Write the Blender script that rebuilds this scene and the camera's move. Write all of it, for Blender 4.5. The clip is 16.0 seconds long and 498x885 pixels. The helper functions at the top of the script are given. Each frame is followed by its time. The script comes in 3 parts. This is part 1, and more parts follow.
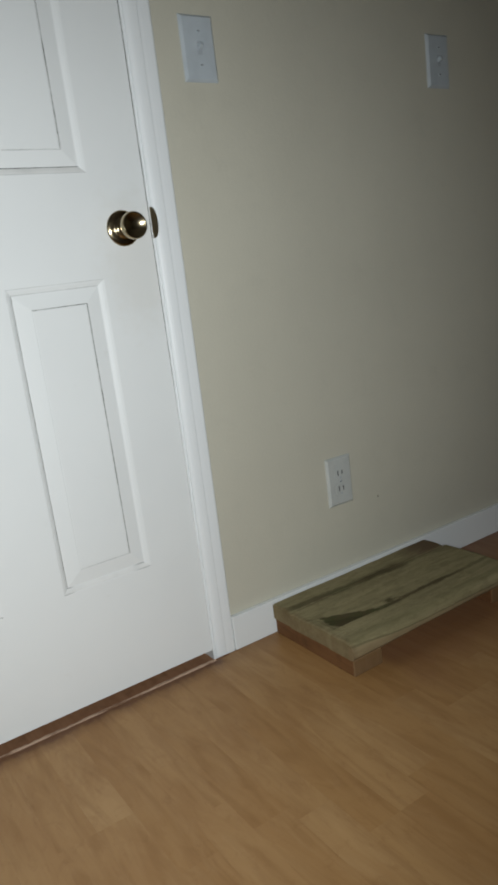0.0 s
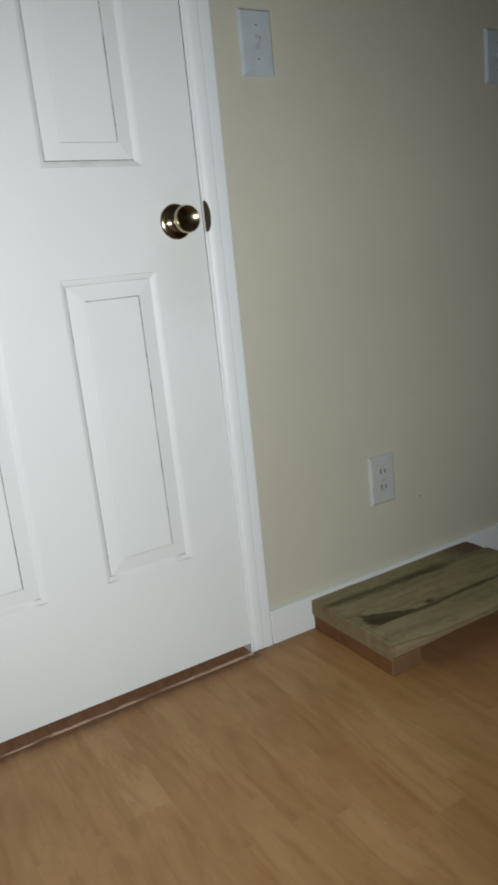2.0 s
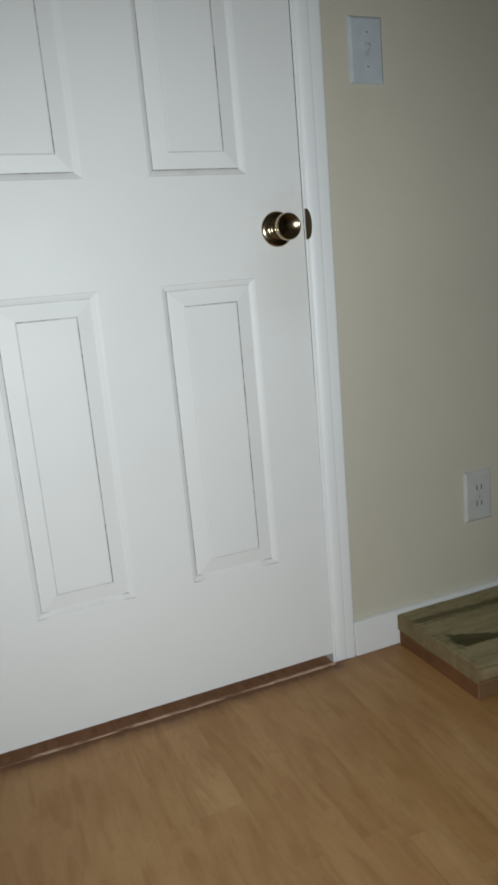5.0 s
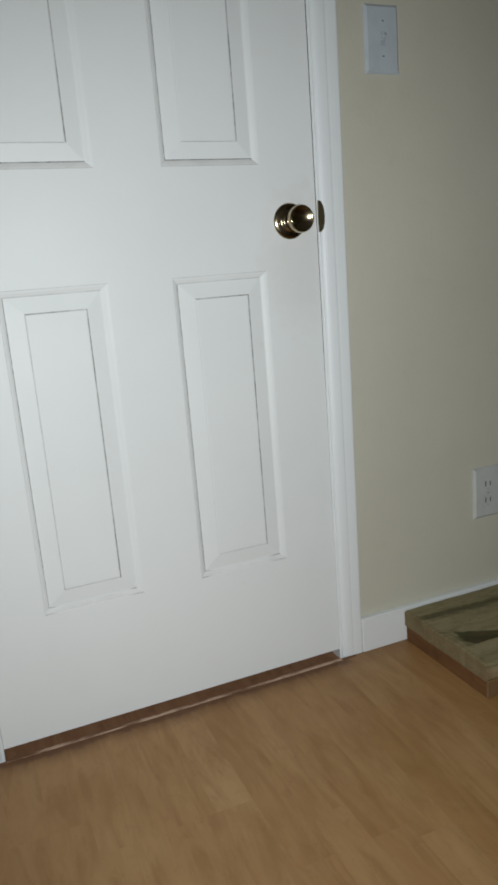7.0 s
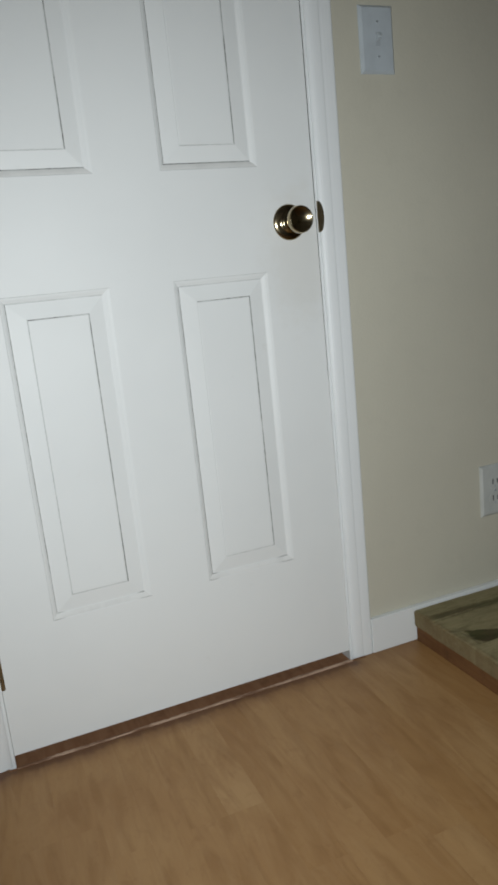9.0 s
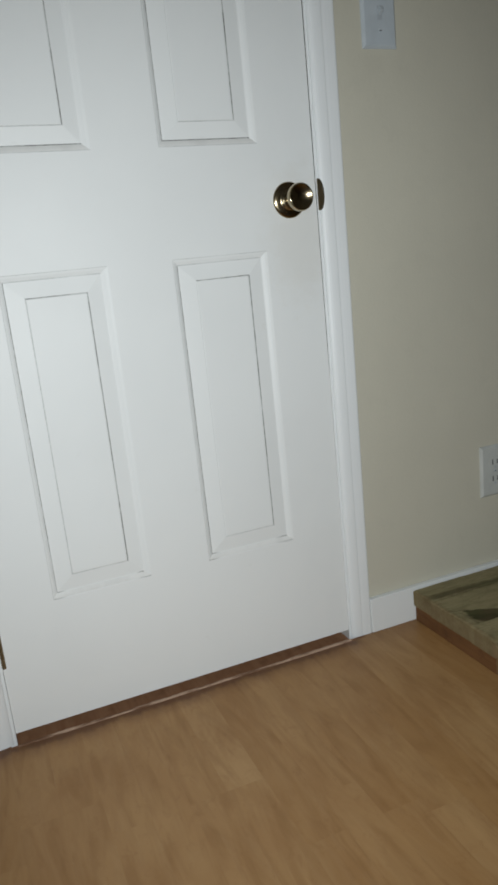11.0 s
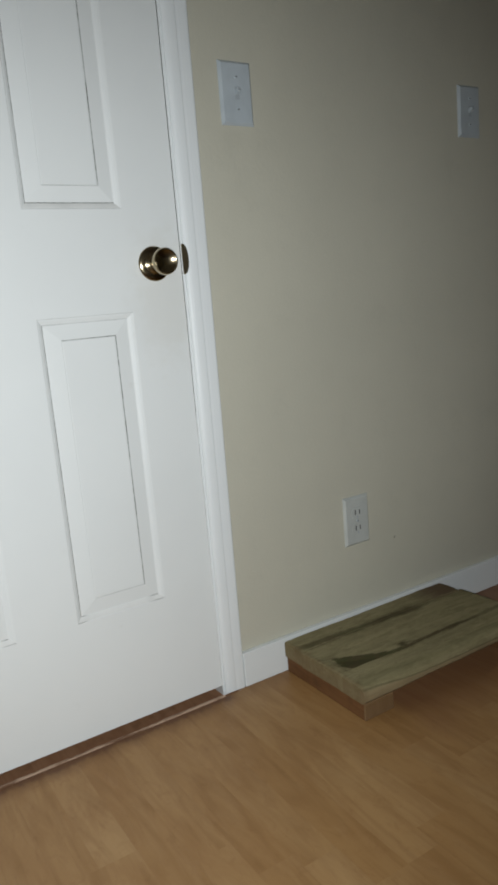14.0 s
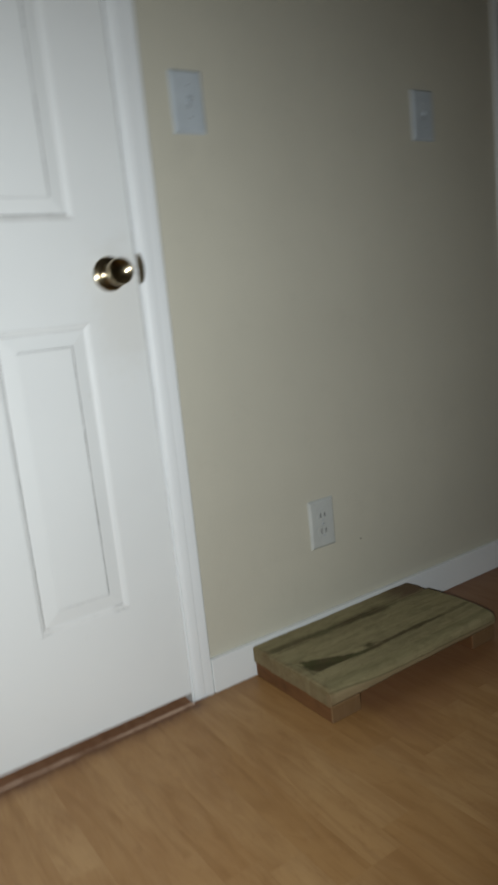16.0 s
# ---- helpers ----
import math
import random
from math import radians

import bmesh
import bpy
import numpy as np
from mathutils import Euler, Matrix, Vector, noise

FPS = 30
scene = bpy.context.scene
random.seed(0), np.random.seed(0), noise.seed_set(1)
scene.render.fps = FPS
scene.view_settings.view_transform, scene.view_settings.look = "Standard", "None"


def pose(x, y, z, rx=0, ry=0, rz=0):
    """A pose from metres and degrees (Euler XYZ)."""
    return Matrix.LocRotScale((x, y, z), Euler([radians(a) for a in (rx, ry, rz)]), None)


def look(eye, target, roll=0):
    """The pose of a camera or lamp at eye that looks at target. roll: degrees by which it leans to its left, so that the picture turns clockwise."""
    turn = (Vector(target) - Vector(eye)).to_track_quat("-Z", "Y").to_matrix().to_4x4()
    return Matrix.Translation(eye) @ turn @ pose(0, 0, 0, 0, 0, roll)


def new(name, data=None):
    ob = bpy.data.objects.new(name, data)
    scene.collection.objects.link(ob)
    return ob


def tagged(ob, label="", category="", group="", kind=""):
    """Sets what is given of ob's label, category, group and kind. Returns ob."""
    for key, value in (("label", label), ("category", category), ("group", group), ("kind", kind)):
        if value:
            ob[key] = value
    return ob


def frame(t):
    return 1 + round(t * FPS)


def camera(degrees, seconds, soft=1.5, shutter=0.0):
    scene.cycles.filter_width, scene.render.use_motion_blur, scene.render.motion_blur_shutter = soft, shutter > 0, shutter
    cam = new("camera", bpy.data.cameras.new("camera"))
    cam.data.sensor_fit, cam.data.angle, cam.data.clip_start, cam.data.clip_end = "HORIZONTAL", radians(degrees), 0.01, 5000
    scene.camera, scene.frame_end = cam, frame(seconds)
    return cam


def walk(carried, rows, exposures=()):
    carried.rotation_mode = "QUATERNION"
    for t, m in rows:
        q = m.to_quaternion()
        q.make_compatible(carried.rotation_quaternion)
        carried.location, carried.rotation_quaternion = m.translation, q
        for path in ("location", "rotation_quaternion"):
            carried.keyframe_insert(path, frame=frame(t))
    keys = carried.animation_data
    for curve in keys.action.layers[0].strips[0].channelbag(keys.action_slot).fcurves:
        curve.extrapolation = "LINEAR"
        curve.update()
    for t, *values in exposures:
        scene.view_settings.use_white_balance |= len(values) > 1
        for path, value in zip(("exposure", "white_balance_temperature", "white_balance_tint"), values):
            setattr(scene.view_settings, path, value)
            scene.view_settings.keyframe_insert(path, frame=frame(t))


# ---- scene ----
cam = camera(38.1, 16.0, soft=3.1, shutter=1.0)
PATH = [
    (0, (-0.668, -1.295, 0.815), (0.377, 0.347, 0.357), -7.2),
    (0.5, (-0.675, -1.29, 0.816), (0.364, 0.355, 0.353), -6.1),
    (1, (-0.675, -1.291, 0.822), (0.359, 0.355, 0.352), -6.0),
    (1.4, (-0.682, -1.29, 0.813), (0.363, 0.355, 0.362), -5.9),
    (1.5, (-0.684, -1.29, 0.81), (0.336, 0.368, 0.349), -6.0),
    (1.6, (-0.685, -1.289, 0.812), (0.298, 0.388, 0.34), -6.0),
    (1.7, (-0.686, -1.288, 0.814), (0.281, 0.399, 0.344), -6.2),
    (2, (-0.688, -1.286, 0.819), (0.275, 0.405, 0.357), -6.1),
    (2.5, (-0.695, -1.295, 0.811), (0.127, 0.483, 0.405), -6.6),
    (3, (-0.684, -1.302, 0.821), (-0.027, 0.552, 0.459), -6.1),
    (3.5, (-0.693, -1.307, 0.818), (-0.068, 0.569, 0.513), -4.5),
    (4, (-0.688, -1.303, 0.822), (-0.028, 0.556, 0.495), -4.5),
    (4.5, (-0.676, -1.3, 0.821), (0.044, 0.524, 0.424), -5.5),
    (7, (-0.692, -1.272, 0.829), (0.035, 0.536, 0.379), -4.6),
    (7.5, (-0.705, -1.271, 0.822), (0.008, 0.545, 0.382), -4.4),
    (8, (-0.694, -1.277, 0.82), (0.01, 0.55, 0.411), -5.2),
    (10.5, (-0.685, -1.278, 0.807), (0.031, 0.531, 0.344), -6.4),
    (11, (-0.686, -1.277, 0.807), (0.014, 0.537, 0.339), -6.0),
    (11.5, (-0.679, -1.278, 0.812), (0.053, 0.522, 0.339), -6.6),
    (12, (-0.684, -1.283, 0.814), (0.108, 0.501, 0.378), -5.8),
    (12.5, (-0.681, -1.286, 0.816), (0.127, 0.495, 0.397), -6.1),
    (13, (-0.682, -1.286, 0.819), (0.13, 0.493, 0.402), -6.1),
    (13.5, (-0.671, -1.291, 0.822), (0.243, 0.44, 0.413), -5.5),
    (14, (-0.678, -1.294, 0.83), (0.349, 0.381, 0.456), -4.9),
    (14.5, (-0.671, -1.298, 0.824), (0.345, 0.385, 0.458), -5.3),
    (15, (-0.657, -1.307, 0.818), (0.338, 0.389, 0.453), -5.6),
    (15.5, (-0.67, -1.299, 0.824), (0.401, 0.352, 0.467), -4.4),
    (15.7, (-0.66, -1.306, 0.831), (0.402, 0.346, 0.457), -4.2),
    (15.8, (-0.656, -1.31, 0.834), (0.413, 0.339, 0.465), -3.9),
    (15.9, (-0.651, -1.314, 0.838), (0.414, 0.335, 0.454), -4.5),
    (16, (-0.646, -1.317, 0.841), (0.427, 0.327, 0.462), -6.1),
]
EXPOSURES = [(0, -0.06), (1.7, -0.05), (3, -0.20), (3.6, -0.30), (4.4, -0.27), (7, -0.24), (11.5, -0.20), (12.6, -0.14), (13.05, -0.15), (13.4, -0.09), (14, -0.07), (16, -0.06)]
walk(cam, [(t, look(eye, target, roll)) for t, eye, target, roll in PATH], EXPOSURES)

# ---- light: the lamp beside the lens, in a dark room ----
world = bpy.data.worlds.new("night")
world.use_nodes = True
world.node_tree.nodes["Background"].inputs[0].default_value = (0.01, 0.011, 0.014, 1)
world.node_tree.nodes["Background"].inputs[1].default_value = 0.05
scene.world = world
lamp = bpy.data.lights.new("flash_lamp", "SPOT")
lamp.energy, lamp.color = 66.5, (0.94, 1.0, 1.02)
lamp.spot_size, lamp.spot_blend, lamp.shadow_soft_size = radians(110), 1.0, 0.008
flash = new("flash_lamp", lamp)
flash.matrix_world = look((-0.699, -1.322, 0.816), (-0.17, 0.0, 0.535))


# ---- helpers for building ----
def part(name, bm, material, parent=None, label="", smooth=False):
    """One mesh object from a bmesh, under a thing or part."""
    me = bpy.data.meshes.new(name)
    bmesh.ops.recalc_face_normals(bm, faces=bm.faces)
    bm.to_mesh(me)
    bm.free()
    for m in material if isinstance(material, (list, tuple)) else [material]:
        me.materials.append(m)
    if smooth:
        me.polygons.foreach_set("use_smooth", [True] * len(me.polygons))
    ob = new(name, me)
    if parent:
        ob.parent = parent
    if label:
        ob["label"] = label
    return ob


def block(x0, x1, y0, y1, z0, z1, bevel=0.0, segments=2):
    bm = bmesh.new()
    bmesh.ops.create_cube(bm, size=1)
    for v in bm.verts:
        v.co = ((x0 + x1) / 2 + v.co.x * (x1 - x0), (y0 + y1) / 2 + v.co.y * (y1 - y0), (z0 + z1) / 2 + v.co.z * (z1 - z0))
    if bevel:
        bmesh.ops.bevel(bm, geom=bm.edges[:], offset=bevel, segments=segments, profile=0.5, affect="EDGES")
    return bm


def turned(profile, steps=40):
    """A body of revolution about -y from rows (radius, distance from the door)."""
    bm = bmesh.new()
    rings = []
    for r, d in profile:
        rings.append([bm.verts.new((r * math.cos(a), -d, r * math.sin(a))) for a in (2 * math.pi * k / steps for k in range(steps))])
    for a, b in zip(rings, rings[1:]):
        for k in range(steps):
            bm.faces.new((a[k], a[(k + 1) % steps], b[(k + 1) % steps], b[k]))
    bm.faces.new(rings[0]), bm.faces.new(rings[-1])
    return bm


def extruded(section, z0, z1, x_low, x_high):
    """A moulding that stands upright: section rows (0..1 across, depth), with its two edges at x_low(z) and x_high(z)."""
    bm = bmesh.new()
    rows = []
    for z in (z0, z1):
        a, b = x_low(z), x_high(z)
        rows.append([bm.verts.new((a + (b - a) * u, -d, z)) for u, d in section])
    n = len(section)
    for k in range(n):
        bm.faces.new((rows[0][k], rows[0][(k + 1) % n], rows[1][(k + 1) % n], rows[1][k]))
    bm.faces.new(rows[0]), bm.faces.new(rows[1])
    return bm


# ---- materials ----
class Nodes:
    """Short calls for a node tree."""

    def __init__(self, name, rough=0.5, metal=0.0, specular=0.5):
        self.mat = bpy.data.materials.new(name)
        self.mat.use_nodes = True
        self.tree = self.mat.node_tree
        self.bsdf = self.tree.nodes["Principled BSDF"]
        self.bsdf.inputs["Roughness"].default_value = rough
        self.bsdf.inputs["Metallic"].default_value = metal
        self.bsdf.inputs["Specular IOR Level"].default_value = specular

    def put(self, socket, value):
        if hasattr(value, "is_output"):
            self.tree.links.new(value, socket)
        elif isinstance(value, tuple) and len(value) == 3 and socket.type == "RGBA":
            socket.default_value = (*value, 1)
        else:
            socket.default_value = value

    def place(self):
        return self.tree.nodes.new("ShaderNodeTexCoord").outputs["Object"]

    def math(self, op, a, b=0.0, clamp=False):
        n = self.tree.nodes.new("ShaderNodeMath")
        n.operation, n.use_clamp = op, clamp
        self.put(n.inputs[0], a), self.put(n.inputs[1], b)
        return n.outputs[0]

    def scaled(self, vector, scale, offset=None):
        n = self.tree.nodes.new("ShaderNodeVectorMath")
        n.operation = "MULTIPLY"
        self.put(n.inputs[0], vector), self.put(n.inputs[1], scale)
        if offset is None:
            return n.outputs[0]
        add = self.tree.nodes.new("ShaderNodeVectorMath")
        self.put(add.inputs[0], n.outputs[0]), self.put(add.inputs[1], offset)
        return add.outputs[0]

    def noise(self, vector, scale, detail=3.0, rough=0.55, distortion=0.0):
        n = self.tree.nodes.new("ShaderNodeTexNoise")
        self.put(n.inputs["Vector"], vector)
        n.inputs["Scale"].default_value, n.inputs["Detail"].default_value = scale, detail
        n.inputs["Roughness"].default_value, n.inputs["Distortion"].default_value = rough, distortion
        return n.outputs[0]

    def steps(self, value, low, high, a=0.0, b=1.0):
        n = self.tree.nodes.new("ShaderNodeMapRange")
        n.interpolation_type = "SMOOTHSTEP"
        for k, v in enumerate((value, low, high, a, b)):
            self.put(n.inputs[k], v)
        return n.outputs[0]

    def mix(self, factor, a, b):
        n = self.tree.nodes.new("ShaderNodeMix")
        n.data_type = "RGBA"
        self.put(n.inputs[0], factor), self.put(n.inputs[6], a), self.put(n.inputs[7], b)
        return n.outputs[2]

    def axes(self, vector):
        n = self.tree.nodes.new("ShaderNodeSeparateXYZ")
        self.put(n.inputs[0], vector)
        return n.outputs

    def bump(self, height, strength, distance):
        n = self.tree.nodes.new("ShaderNodeBump")
        n.inputs["Strength"].default_value, n.inputs["Distance"].default_value = strength, distance
        self.put(n.inputs["Height"], height)
        self.put(self.bsdf.inputs["Normal"], n.outputs[0])

    def done(self, colour, rough=None):
        self.put(self.bsdf.inputs["Base Color"], colour)
        if rough is not None:
            self.put(self.bsdf.inputs["Roughness"], rough)
        return self.mat


def white_paint(name, colour, rough, chips=0.0, grubby=0.0, brush=(12, 12, 9)):
    n = Nodes(name, rough, specular=0.4)
    at = n.place()
    cloud = n.noise(at, 2.3, 4)
    col = n.mix(n.steps(cloud, 0.35, 0.7), colour, tuple(c * 0.955 for c in colour))
    speck = n.noise(at, 38, 5, 0.7)
    col = n.mix(n.steps(speck, 0.62, 0.8, 0, 0.12), col, (0.5, 0.47, 0.4))
    if grubby:
        # hand grime round the knob
        x, y, z = n.axes(at)
        dx, dz = n.math("MULTIPLY", n.math("ADD", x, 0.04), 9.0), n.math("MULTIPLY", n.math("SUBTRACT", z, 0.86), 5.5)
        far = n.math("SQRT", n.math("ADD", n.math("MULTIPLY", dx, dx), n.math("MULTIPLY", dz, dz)))
        far = n.math("ADD", far, n.math("MULTIPLY", n.math("SUBTRACT", n.noise(at, 24, 5, 0.65), 0.5), 1.1))
        col = n.mix(n.steps(far, 0.95, 0.25, 0, grubby), col, (0.55, 0.49, 0.38))
        scuff = n.noise(n.scaled(at, (7, 7, 40)), 1.7, 6, 0.7)
        col = n.mix(n.steps(scuff, 0.70, 0.78, 0, 0.25), col, (0.4, 0.37, 0.33))
    if chips:
        flake = n.noise(n.scaled(at, (1, 1, 0.35)), 120, 3, 0.55)
        col = n.mix(n.steps(flake, 0.765, 0.80, 0, chips), col, (0.22, 0.19, 0.16))
    h = n.noise(n.scaled(at, brush), 6, 3)
    n.bump(n.math("ADD", h, n.math("MULTIPLY", n.noise(at, 260, 2), 0.3)), 0.06, 0.0010)
    return n.done(col, n.steps(cloud, 0.3, 0.8, rough - 0.05, rough + 0.07))


def crease_dirt_and_shade(name, amount, corners=()):
    """Paint greyed in a crease in broken lengths, as dust and painted-in shade; with corners, close to those x alone.
    """
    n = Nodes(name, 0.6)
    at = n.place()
    greying = n.steps(n.noise(at, 14, 4, 0.65), 0.28, 0.58, 0.45 * amount, amount)
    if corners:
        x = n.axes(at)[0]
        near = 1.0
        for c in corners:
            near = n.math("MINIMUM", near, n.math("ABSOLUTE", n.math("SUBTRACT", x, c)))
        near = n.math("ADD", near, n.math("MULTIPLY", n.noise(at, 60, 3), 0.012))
        greying = n.math("MULTIPLY", greying, n.steps(near, 0.030, 0.012))
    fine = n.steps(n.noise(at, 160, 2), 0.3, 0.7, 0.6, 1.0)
    return n.done(n.mix(n.math("MULTIPLY", greying, fine), (0.78, 0.795, 0.79), (0.13, 0.125, 0.12)))


def wall_paint(name, colour):
    n = Nodes(name, 0.62, specular=0.3)
    at = n.place()
    col = n.mix(n.steps(n.noise(at, 1.7, 4), 0.3, 0.7), colour, tuple(c * 0.93 for c in colour))
    col = n.mix(n.steps(n.noise(at, 11, 6, 0.75), 0.5, 0.8, 0, 0.2), col, tuple(c * 0.7 for c in colour))
    h = n.math("ADD", n.noise(at, 130, 3), n.math("MULTIPLY", n.noise(at, 28, 2), 0.8))
    n.bump(h, 0.22, 0.0015)
    return n.done(col)


def laminate(name, island):
    """Oak print on a laminate strip that runs along y; the tone comes with the piece."""
    n = Nodes(name, 0.42, specular=0.35)
    at = n.place()
    if island:
        tone = n.tree.nodes.new("ShaderNodeNewGeometry").outputs["Random Per Island"]
        shift = tone
    else:
        info = n.tree.nodes.new("ShaderNodeObjectInfo")
        tone = n.axes(info.outputs["Color"])[0]
        shift = info.outputs["Random"]
    move = n.tree.nodes.new("ShaderNodeCombineXYZ")
    for k, f in enumerate((7.0, 23.0, 5.0)):
        n.put(move.inputs[k], n.math("MULTIPLY", shift, f))
    where = n.tree.nodes.new("ShaderNodeNewGeometry").outputs["Position"]
    # flame-shaped figure, drawn out along the strip and bent by a slow drift
    flame = n.noise(n.scaled(at, (20, 2.6, 1), move.outputs[0]), 1.0, 2, 0.45, 1.6)
    ring = n.math("SINE", n.math("MULTIPLY", flame, 26.0))
    grain = n.noise(n.scaled(at, (30, 4.6, 1), move.outputs[0]), 1.0, 3, 0.55, 1.4)
    band = n.noise(n.scaled(at, (17, 2.8, 1), move.outputs[0]), 1.0, 3, 0.5, 1.9)
    pore = n.noise(n.scaled(at, (300, 20, 1), move.outputs[0]), 1.0, 2)
    cloud = n.noise(n.scaled(where, (7.5, 3.4, 1)), 1.0, 4, 0.6, 1.2)
    base = n.mix(tone, (0.318, 0.168, 0.059), (0.404, 0.240, 0.103))
    base = n.mix(n.steps(cloud, 0.38, 0.66, 0, 0.5), base, (0.290, 0.146, 0.050))
    col = n.mix(n.steps(band, 0.42, 0.70, 0, 0.42), base, (0.225, 0.108, 0.036))
    col = n.mix(n.steps(ring, -0.5, 1.0, 0, 0.13), col, (0.235, 0.116, 0.040))
    col = n.mix(n.steps(grain, 0.46, 0.74, 0, 0.16), col, (0.430, 0.275, 0.135))
    col = n.mix(n.steps(pore, 0.58, 0.72, 0, 0.05), col, (0.17, 0.08, 0.025))
    # the strips darken along the wall, most in the doorway, with a ragged edge
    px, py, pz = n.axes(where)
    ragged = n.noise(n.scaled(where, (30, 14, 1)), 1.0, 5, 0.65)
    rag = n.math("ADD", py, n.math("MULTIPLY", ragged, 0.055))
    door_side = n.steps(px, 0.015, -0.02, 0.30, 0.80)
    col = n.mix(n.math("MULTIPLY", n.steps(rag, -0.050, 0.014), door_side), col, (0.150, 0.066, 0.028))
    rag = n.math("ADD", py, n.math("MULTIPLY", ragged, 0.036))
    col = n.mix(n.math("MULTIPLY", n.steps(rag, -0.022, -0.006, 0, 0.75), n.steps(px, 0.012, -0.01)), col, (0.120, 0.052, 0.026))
    # the lamp's light falling off round the step, painted in as ragged wine-red
    drift = n.math("SUBTRACT", n.noise(n.scaled(where, (5, 5, 1)), 1.0, 6, 0.62), 0.5)
    lamp_falloff = n.math("MULTIPLY", n.steps(n.math("ADD", px, n.math("MULTIPLY", drift, 0.08)), 0.205, 0.275), n.steps(n.math("ADD", py, n.math("MULTIPLY", drift, 0.30)), -0.47, -0.25))
    col = n.mix(n.math("MULTIPLY", lamp_falloff, 0.50), col, (0.165, 0.066, 0.044))
    mottle = n.noise(n.scaled(where, (55, 26, 1)), 1.0, 5, 0.7, 0.8)
    col = n.mix(n.steps(mottle, 0.50, 0.70, 0, 0.30), col, (0.235, 0.112, 0.038))
    n.bump(n.math("ADD", grain, pore), 0.05, 0.0006)
    return n.done(col, n.steps(band, 0.3, 0.7, 0.40, 0.50))


def step_wood(name, green, brown):
    """Weathered treated pine with green-black mould along its joints and a bark-edged wedge; grain along x."""
    n = Nodes(name, 0.85, specular=0.15)
    at = n.place()
    x, y, z = n.axes(at)
    grain = n.noise(n.scaled(at, (6, 85, 85)), 1.0, 5, 0.62, 0.6)
    broad = n.noise(n.scaled(at, (5.5, 26, 26)), 1.0, 5, 0.6, 1.0)
    blot = n.noise(n.scaled(at, (26, 60, 60)), 1.0, 6, 0.75, 0.5)
    col = n.mix(n.steps(grain, 0.3, 0.7), green, brown)
    col = n.mix(n.steps(broad, 0.42, 0.70, 0, 0.32), col, tuple(c * 0.60 for c in green))
    col = n.mix(n.steps(blot, 0.42, 0.66, 0, 0.42), col, (0.140, 0.112, 0.056))
    wob = n.math("SUBTRACT", n.noise(n.scaled(at, (16, 34, 1)), 1.0, 6, 0.7), 0.5)
    fray = n.math("SUBTRACT", n.noise(n.scaled(at, (45, 150, 1)), 1.0, 4, 0.7), 0.5)
    patch = n.noise(n.scaled(at, (8.5, 0.3, 0.3)), 1.0, 3, 0.6)
    # mould along the first joint: it creeps outwards, swells to a blot past the middle, then turns to rust
    run = n.math("ADD", n.math("MULTIPLY", x, -0.040), -0.0535)
    near = n.math("ABSOLUTE", n.math("ADD", n.math("SUBTRACT", y, run), n.math("MULTIPLY", n.math("ADD", wob, n.math("MULTIPLY", fray, 0.4)), 0.030)))
    bulge = n.math("MULTIPLY", n.steps(x, 0.19, 0.25), n.steps(x, 0.36, 0.29))
    wide = n.math("ADD", n.steps(patch, 0.35, 0.65, 0.0075, 0.0125), n.math("MULTIPLY", bulge, 0.0055))
    one = n.math("MULTIPLY", n.steps(near, n.math("ADD", wide, 0.007), n.math("MULTIPLY", wide, 0.35)), n.math("ADD", n.steps(patch, 0.25, 0.5, 0.50, 0.68), n.math("MULTIPLY", bulge, 0.18)))
    one = n.math("MULTIPLY", one, n.math("MULTIPLY", n.steps(x, -0.002, 0.024, 0.35, 1.0), n.steps(x, 0.42, 0.34, 0.35, 1.0)))
    # along the second joint
    near = n.math("ABSOLUTE", n.math("ADD", n.math("ADD", y, 0.1955), n.math("MULTIPLY", n.math("ADD", wob, fray), 0.016)))
    wide = n.math("ADD", n.steps(x, 0.40, 0.20, 0.0035, 0.0060), n.math("MULTIPLY", n.math("MULTIPLY", n.steps(x, 0.27, 0.31), n.steps(x, 0.37, 0.33)), 0.0035))
    two = n.math("MULTIPLY", n.steps(near, n.math("ADD", wide, 0.005), n.math("MULTIPLY", wide, 0.4)), n.steps(x, 0.47, 0.34, 0.50, 0.86))
    two = n.math("MULTIPLY", two, n.steps(x, 0.10, 0.16))
    # the wedge narrows from its blunt, rounded end inwards
    upper = n.math("ADD", n.math("MULTIPLY", x, -0.475), -0.1185)
    inside = n.math("SUBTRACT", upper, n.math("ADD", y, n.math("MULTIPLY", n.math("ADD", fray, wob), 0.017)))
    wedge = n.math("MULTIPLY", n.steps(inside, -0.002, 0.003), n.steps(n.math("ADD", y, n.math("MULTIPLY", fray, 0.009)), -0.199, -0.192))
    blunt = n.math("ADD", n.math("MULTIPLY", n.steps(y, -0.160, -0.182, 0.0, 1.0), 0.012), 0.025)
    wedge = n.math("MULTIPLY", wedge, n.steps(n.math("SUBTRACT", n.math("ADD", x, n.math("MULTIPLY", n.math("ADD", fray, wob), 0.030)), blunt), -0.006, 0.008))
    thin = n.math("MULTIPLY", n.steps(n.math("ABSOLUTE", inside), 0.0042, 0.0012, 0, 0.45), n.steps(x, -0.004, 0.01))
    thin = n.math("MULTIPLY", thin, n.steps(x, 0.05, 0.03))
    dx, dy = n.math("MULTIPLY", n.math("SUBTRACT", x, 0.190), 0.72), n.math("ADD", y, 0.189)
    knot = n.math("SQRT", n.math("ADD", n.math("MULTIPLY", dx, dx), n.math("MULTIPLY", dy, dy)))
